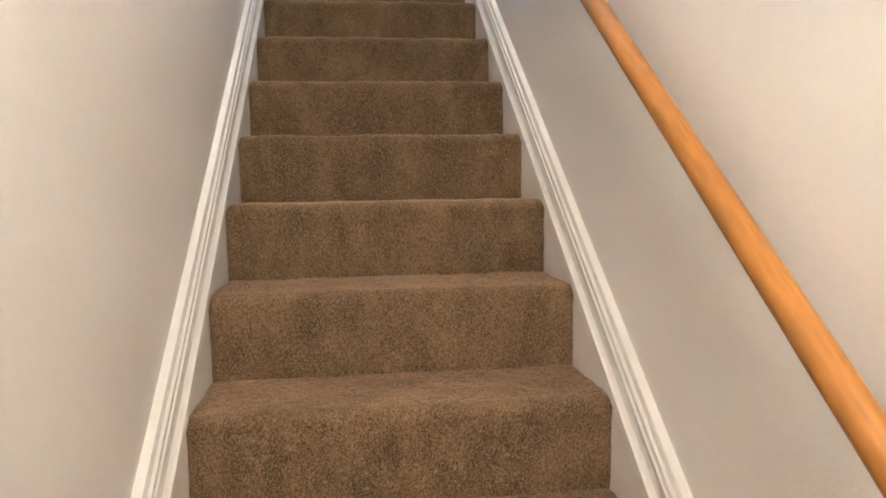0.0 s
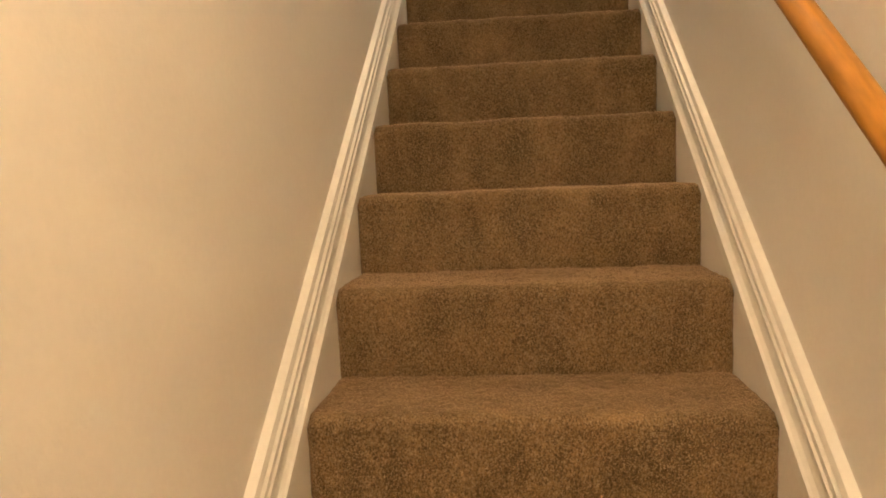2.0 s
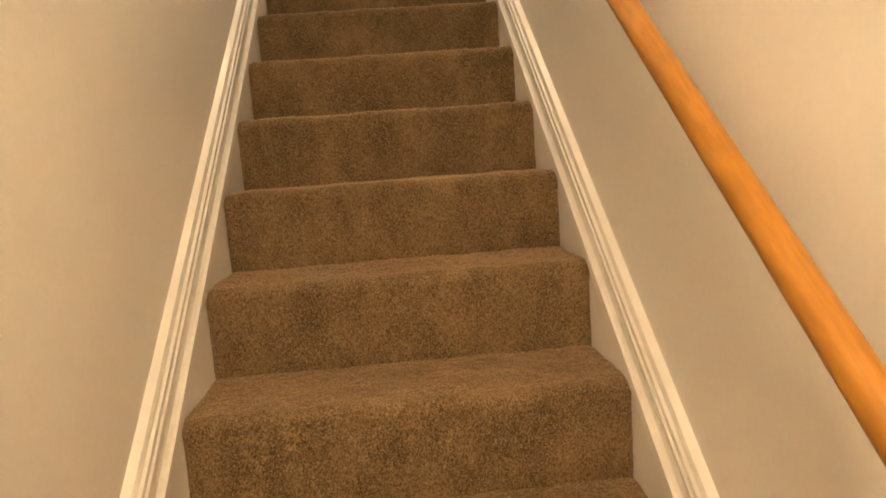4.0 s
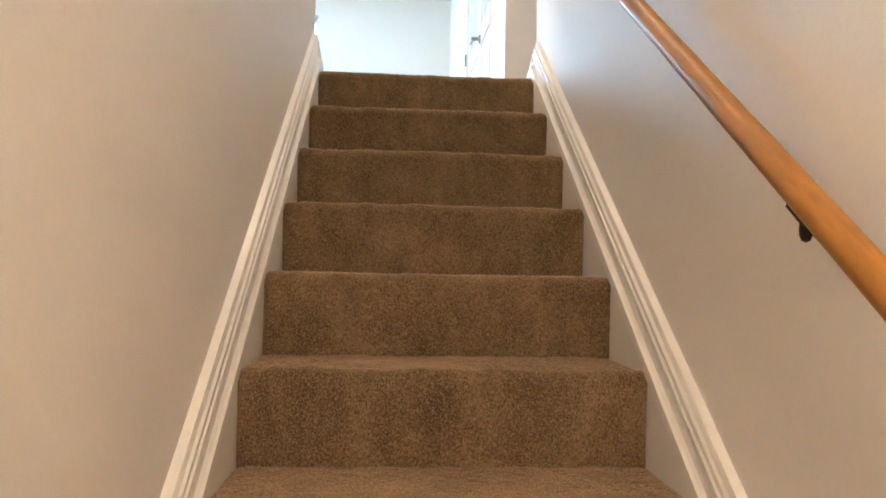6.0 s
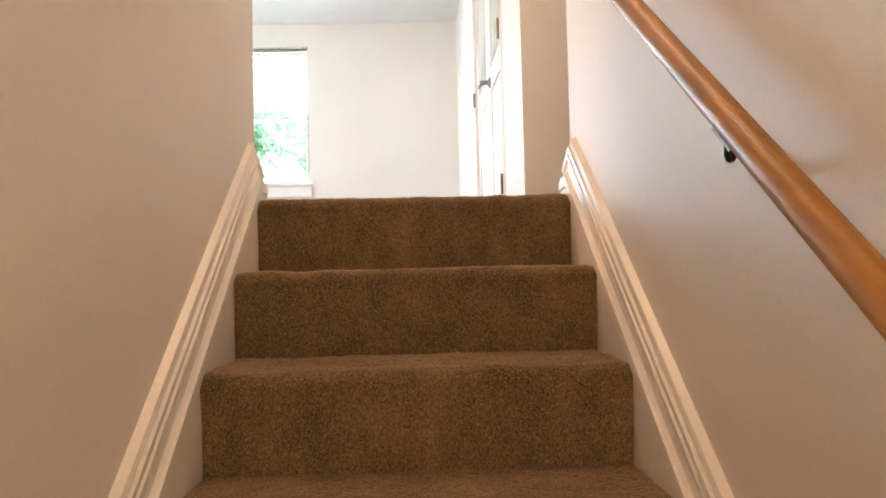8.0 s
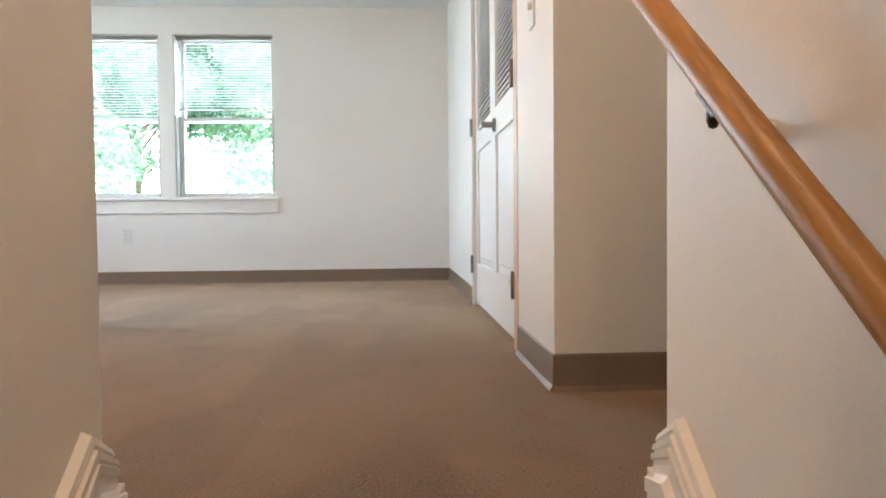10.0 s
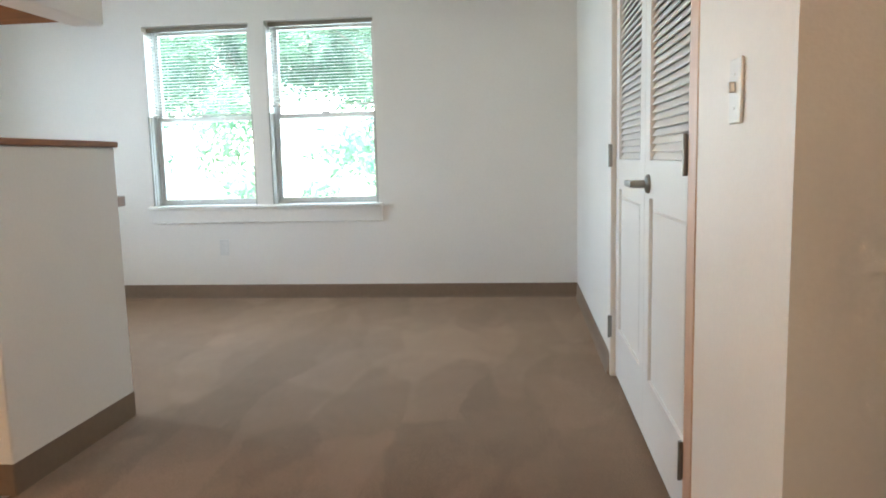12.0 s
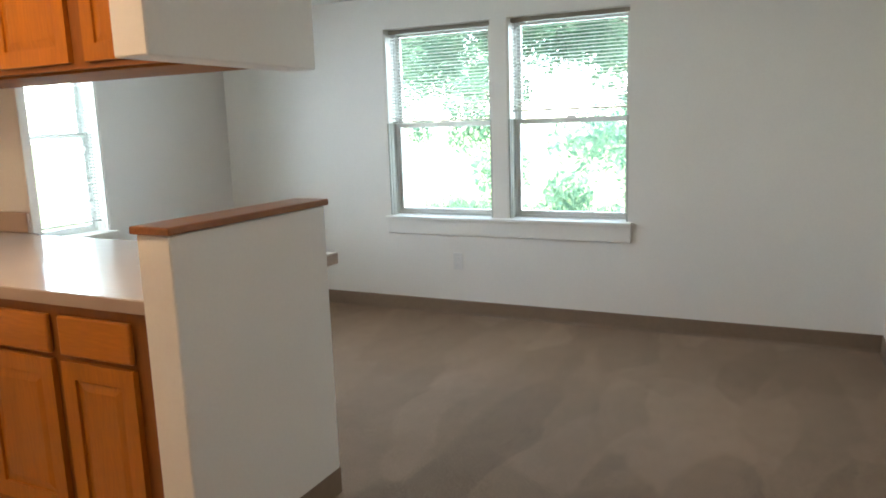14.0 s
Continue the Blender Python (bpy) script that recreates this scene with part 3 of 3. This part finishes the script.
YM = 2.298
closet_door("door_1", DOOR_Y0 + 0.004, YM - 0.002, False, "white louvered closet door with a nickel lever, closed")
closet_door("door_2", YM + 0.002, DOOR_Y1 - 0.004, True, "white louvered closet door, closed")
lever = base("door_lever", label="brushed nickel lever handle on the closet door", category="door handle")
xf = X_D + 0.020
yl, zl = 2.215, 0.892
part("rose", lathe([(0.001, 0), (0.031, 0), (0.031, 0.006), (0.026, 0.012), (0.013, 0.015), (0.013, 0.05), (0.001, 0.05)], 28), NICKEL, lever, smooth=True, at=pose(xf, yl, zl, 0, -90, 0))
bm = bmesh.new()
add_rod(bm, (xf - 0.045, yl, zl), (xf - 0.062, yl, zl), 0.013, 0.012, 16)
add_box(bm, xf - 0.064, xf - 0.047, yl - 0.012, yl + 0.112, zl - 0.011, zl + 0.011, 0.006, 2)
part("grip", bm, NICKEL, lever, smooth=True)
casing = base("door_casing", label="cream painted casing round the closet doors", category="casing", kind="structure")
cw = 0.03
part("side_casing", box(X_D - 0.003, X_D + 0.004, DOOR_Y0 - 0.080, DOOR_Y0, 0.0, DOOR_H + cw, 0.003), CASING_WOOD, casing, "pale salmon wood edge")
part("side_casing", box(X_D - 0.003, X_D + 0.004, DOOR_Y1, DOOR_Y1 + cw, 0.0, DOOR_H + cw, 0.004), TRIM, casing)
part("head_casing", box(X_D - 0.003, X_D + 0.004, DOOR_Y0 + 0.001, DOOR_Y1 - 0.001, DOOR_H, DOOR_H + cw, 0.004), TRIM, casing)


# ---- switch, outlet, return grille ----
def switch(at):
    s = base("light_switch", at, "white toggle light switch on a cream wall", "light switch")
    part("plate", box(-0.036, 0.036, -0.006, 0, -0.059, 0.059, 0.003, 2), PLASTIC, s)
    part("toggle", box(-0.005, 0.005, -0.017, -0.006, -0.003, 0.017, 0.002), PLASTIC, s)
    for z in (-0.03, 0.03):
        part("screw", rod((0, -0.0075, z), (0, -0.006, z), 0.003, sides=10), PLASTIC, s)


switch(pose(X_D - 0.001, 1.195, 1.099, 0, 0, -90))


def outlet(at):
    s = base("wall_outlet", at, "white double socket low on the wall", "outlet")
    part("plate", box(-0.036, 0.036, -0.006, 0, -0.059, 0.059, 0.003, 2), PLASTIC, s)
    for z in (-0.02, 0.02):
        o = part("socket", lathe([(0.001, 0), (0.017, 0), (0.016, 0.002), (0.001, 0.002)], 20), PLASTIC, s, at=pose(0, -0.006, z, 90, 0, 0))
        bm = box(-0.007, -0.005, -0.001, 0.001, 0.0018, 0.0024)
        add_box(bm, 0.005, 0.007, -0.001, 0.001, 0.0018, 0.0024)
        part("slot", bm, DARK, o)


outlet(pose(-2.137, Y_F - 0.001, 0.379))

grille = base("return_grille", pose(0.777, Y_C - 0.001, 0.0), "white enamelled return air grille with slats", "air grille")
gx, gz0, gz1 = 0.46, 0.14, 0.629
part("frame", holed("y", -0.010, 0.0, 0.0, gx, gz0, gz1, [(0.032, gx - 0.032, gz0 + 0.032, gz1 - 0.032)]), GRILLE, grille)
part("backing", box(0.03, gx - 0.03, -0.0015, -0.0005, gz0 + 0.03, gz1 - 0.03), HEAD_RAIL, grille)
me = mesh_of("grille_slat", box(0.033, gx - 0.033, -0.0085, 0.0085, -0.0008, 0.0008), GRILLE)
zz = gz0 + 0.04
while zz < gz1 - 0.036:
    o = new("slat", me)
    o.parent = grille
    o.matrix_basis = pose(0, -0.0068, zz, -58, 0, 0)
    zz += 0.0135
for cx, cz in ((0.016, gz0 + 0.016), (gx - 0.016, gz0 + 0.016), (0.016, gz1 - 0.016), (gx - 0.016, gz1 - 0.016)):
    part("screw", rod((cx, -0.0115, cz), (cx, -0.010, cz), 0.004, sides=10), GRILLE, grille)

# ---- kitchen ----
low = structure("wall_low", box(X_P - 0.12, X_P, Y_PN, Y_PF, 0.0, Z_P - 0.022, 0.004), PAINT, "low painted end wall beside the counter", "low wall")
part("cap", box(X_P - 0.132, X_P + 0.012, Y_PN - 0.012, Y_PF + 0.012, Z_P - 0.021, Z_P + 0.001, 0.005, 2), CAP_WOOD, low, "dark stained wooden cap")
structure("wall_upper", box(X_P - 0.12, X_P, Y_PN - 0.01, Y_PF, Z_U, CEIL, 0.004), PAINT, "painted end panel hanging from the ceiling beside the cabinets", "wall panel")
Z_K = 0.872
counter = base("countertop", label="pale laminate kitchen countertop with a tan edge", category="countertop")
o = [(X_L + 0.003, 1.78), (X_P - 0.123, 1.78), (X_P - 0.123, Y_PF + 0.005), (X_P - 0.055, Y_PF + 0.005), (X_P - 0.055, 2.59), (-3.30, 2.59), (-3.30, 2.636), (X_L + 0.003, 2.636)]
part("top", prism(o, "z", Z_K - 0.004, Z_K), LAMINATE, counter)
part("edge", prism([(x, y) for x, y in o], "z", Z_K - 0.042, Z_K - 0.0045), LAMINATE_EDGE, counter, "tan laminate edge")
part("side_splash", box(X_P - 0.140, X_P - 0.1205, 1.783, Y_PF - 0.01, Z_K + 0.0005, Z_K + 0.076, 0.003), LAMINATE_EDGE, counter)
part("backsplash", box(X_L + 0.003, -3.352, 2.62, 2.6385, Z_K + 0.0005, Z_K + 0.1, 0.004), LAMINATE_EDGE, counter)


def raised_door(width, height, thick=0.019):
    """Frame and raised centre panel of a cabinet door, lower left corner at the origin, face at y = 0."""
    s = 0.055
    bm = holed("y", 0.0, thick, 0, width, 0, height, [(s, width - s, s, height - s)])
    bmesh.ops.bevel(bm, geom=[e for e in bm.edges if all(v.co.y < 1e-6 for v in e.verts) and e.calc_face_angle(0) > 1], offset=0.005, segments=2, affect="EDGES")
    return bm


def panel(width, height):
    s = 0.055
    bm = bmesh.new()
    rings = []
    for inset, y in ((-0.003, 0.016), (-0.003, 0.009), (0.006, 0.009), (0.030, 0.0035), (0.034, 0.003)):
        a, b, c = s + inset, width - s - inset, height - s - inset
        rings.append([bm.verts.new((x, y, z)) for x, z in ((a, a), (b, a), (b, c), (a, c))])
    for p, q in zip(rings, rings[1:]):
        for i in range(4):
            bm.faces.new((p[i], p[(i + 1) % 4], q[(i + 1) % 4], q[i]))
    bm.faces.new(rings[0]), bm.faces.new(rings[-1])
    return bm


def base_cabinet(x0, x1, doors):
    c = base("base_cabinet", pose(0, 1.80, 0), "honey oak base cabinet with a drawer over each door", "cabinet", "base cabinets")
    part("body", box(x0 + 0.001, x1 - 0.001, 0.021, 0.62, 0.1, Z_K - 0.043), OAK, c)
    part("face_frame", holed("y", 0.001, 0.020, x0 + 0.001, x1 - 0.001, 0.1, Z_K - 0.043, [(a + 0.012, b - 0.012, p, q) for a, b in doors for p, q in ((0.13, 0.636), (0.672, 0.79))]), SHADED_OAK, c)
    part("toe_kick", box(x0 + 0.001, x1 - 0.001, 0.075, 0.09, 0.0, 0.0995), OAK, c, "shadowed toe board")
    for a, b in doors:
        d = part("drawer_front", box(0, b - a, 0, 0.019, 0, 0.126, 0.009, 3), OAK_ACROSS, c, at=pose(a, -0.0185, 0.671))
        e = part("cabinet_door", raised_door(b - a, 0.515), OAK, c, at=pose(a, -0.0185, 0.140))
        part("panel", panel(b - a, 0.515), OAK, e)


base_cabinet(-2.52, X_P - 0.122, [(-2.45, -2.085), (-2.04, -1.733)])
base_cabinet(-3.30, -2.522, [(-3.27, -2.93), (-2.89, -2.55)])


def upper_cabinet(x0, x1, doors):
    z0, z1, y0 = Z_U + 0.019, CEIL - 0.002, 2.12
    c = base("wall_cabinet", pose(0, y0, z0), "honey oak wall cabinet with raised panel doors", "cabinet", "wall cabinets")
    h = z1 - z0
    part("body", box(x0 + 0.001, x1 - 0.001, 0.021, 0.325, 0.0, h), MATTE_OAK, c)
    part("face_frame", holed("y", 0.001, 0.020, x0 + 0.001, x1 - 0.001, 0.010, h, [(a + 0.012, b - 0.012, 0.055, h - 0.06) for a, b in doors]), SHADED_OAK, c)
    for a, b in doors:
        d = part("cabinet_door", raised_door(b - a, h - 0.071), OAK, c, at=pose(a, -0.0185, 0.031))
        part("panel", panel(b - a, h - 0.071), OAK, d)


upper_cabinet(-2.72, X_P - 0.122, [(-2.64, -2.262), (-2.185, -1.81)])
upper_cabinet(-3.27, -2.722, [(-3.24, -2.775)])


# ---- ceiling fittings ----
spot = base("ceiling_spot", pose(-1.845, 3.25, 0), "brass cylinder ceiling light with a dark rim", "ceiling light")
part("canopy", lathe([(0.001, CEIL - 0.014), (0.05, CEIL - 0.014), (0.055, CEIL - 0.001), (0.001, CEIL - 0.001)], 28), BRASS, spot, smooth=True)
part("cylinder", lathe([(0.001, 1.966), (0.034, 1.966), (0.034, CEIL - 0.0145), (0.001, CEIL - 0.0145)], 28), BRASS, spot, smooth=True)
part("rim", lathe([(0.030, 1.950), (0.042, 1.950), (0.043, 1.957), (0.0355, 1.9655), (0.030, 1.9655)], 28), DARK_METAL, spot, "dark bronze rim", smooth=True)
vent = base("ceiling_vent", pose(-1.86, 4.25, CEIL), "round grey ceiling air diffuser", "air diffuser")
for i, (r0, z) in enumerate(((0.125, -0.012), (0.09, -0.024), (0.055, -0.034))):
    part("cone", lathe([(r0 - 0.03, z), (r0, z + 0.003), (r0 + 0.004, z + 0.010), (r0 - 0.026, z + 0.007)], 32), DUSTY, vent, smooth=True)
part("core", lathe([(0.001, -0.036), (0.02, -0.036), (0.02, -0.001), (0.001, -0.001)], 20), DARK, vent)
for px, py, pz in ((0.0, -0.12, CEIL), (-0.05, -3.62, CEIL_B), (-2.4, 1.12, CEIL)):
    lamp = base("ceiling_lamp", pose(px, py, pz), "flush ceiling lamp with a frosted glass bowl, lit", "ceiling lamp", "ceiling lamps")
    part("pan", lathe([(0.001, -0.002), (0.15, -0.002), (0.15, -0.02), (0.001, -0.02)], 32), NICKEL, lamp, smooth=True)
    part("bowl", lathe([(0.001, -0.021), (0.135, -0.021), (0.125, -0.036), (0.09, -0.047), (0.001, -0.052)], 32), FIXTURE, lamp, "frosted glass bowl", smooth=True)

# ---- outside ----
structure("ground", box(-400, 400, -400, 400, FLOOR_B - 0.6, FLOOR_B - 0.3), GRASS, "grass around the house", "ground")


def leaf_blob(bm, rnd, centre, radius, count, size):
    for _ in range(count):
        d = Vector((rnd.gauss(0, 1), rnd.gauss(0, 1), rnd.gauss(0, 0.8)))
        d = d.normalized() * radius * rnd.random() ** 0.4
        p = centre + d
        s = size * rnd.uniform(0.6, 1.3)
        a = Vector((rnd.gauss(0, 1), rnd.gauss(0, 1), rnd.gauss(0, 0.6))).normalized()
        b = a.orthogonal().normalized()
        c = a.cross(b)
        t = rnd.uniform(0, 6.28)
        u, w = b * math.cos(t) + c * math.sin(t), c * math.cos(t) - b * math.sin(t)
        q = [bm.verts.new(p - u * s), bm.verts.new(p + w * s * 0.42 + a * s * 0.12), bm.verts.new(p + u * s), bm.verts.new(p - w * s * 0.42 + a * s * 0.12)]
        bm.faces.new(q)


def tree(seed, height, spread, at, label, clumps=66, leaves=420):
    rnd = random.Random(seed)
    t = base("tree", at, label, "tree", "trees outside")
    bm = bmesh.new()
    top = Vector((rnd.uniform(-0.3, 0.3), rnd.uniform(-0.3, 0.3), height * 0.62))
    add_rod(bm, (0, 0, -0.1), top, height * 0.012, height * 0.006, 10)
    tips = []
    for i in range(9):
        z = rnd.uniform(0.44, 0.62)
        a = rnd.uniform(0, 6.28)
        start = top * (z / 0.62)
        tip = start + Vector((math.cos(a), math.sin(a), rnd.uniform(0.4, 1.1))) * spread * rnd.uniform(0.4, 0.75)
        add_rod(bm, start, tip, height * 0.005, height * 0.002, 6)
        tips.append(tip)
    part("trunk", bm, BARK, t, smooth=True)
    crown = bmesh.new()
    for i in range(clumps):
        c = rnd.choice(tips) + Vector((rnd.gauss(0, 1), rnd.gauss(0, 1), rnd.gauss(0.1, 0.9))) * spread * 0.30
        leaf_blob(crown, rnd, c, spread * rnd.uniform(0.13, 0.25), leaves, 0.074)
    part("crown", crown, LEAF, t)
    return t


G = FLOOR_B - 0.3
maple = tree(3, 9.8, 2.9, pose(-6.0, 16.5, G), "leafy green broadleaf tree in sunlight", clumps=80)
for x, y, turn, size in ((-2.1, 16.0, 130, 0.95), (-3.2, 21.0, 20, 1.15), (-15.5, 25.0, 160, 1.2), (-13.5, 12.0, 200, 1.15), (-16.5, 5.5, 310, 1.25)):
    copy_thing(maple, pose(x, y, G, 0, 0, turn) @ Matrix.Scale(size, 4))


def shrub(seed, at, size):
    rnd = random.Random(seed)
    t = base("shrub", at, "dense green shrub in sunlight", "shrub", "shrubs outside")
    bm = bmesh.new()
    for i in range(7):
        a = rnd.uniform(0, 6.28)
        add_rod(bm, (0, 0, -0.05), (math.cos(a) * size * 0.5, math.sin(a) * size * 0.5, size * rnd.uniform(0.7, 1.1)), 0.03, 0.008, 6)
    part("stems", bm, BARK, t)
    crown = bmesh.new()
    for i in range(34):
        z = rnd.uniform(0.25, 1.0)
        a, w = rnd.uniform(0, 6.28), 0.24 * math.sin(math.pi * min(1.0, 1.12 - z * 0.85)) + 0.03
        c = Vector((math.cos(a) * w, math.sin(a) * w, z)) * size
        leaf_blob(crown, rnd, c, size * rnd.uniform(0.06, 0.11), 430, 0.043)
    part("crown", crown, LEAF, t)
    return t


bush = shrub(8, pose(-1.25, 8.4, G), 4.3)
for x, y, turn, size in ((-3.7, 11.5, 80, 0.66), (-5.6, 12.5, 190, 0.66), (-2.9, 13.0, 30, 0.6)):
    copy_thing(bush, pose(x, y, G, 0, 0, turn) @ Matrix.Scale(size, 4))
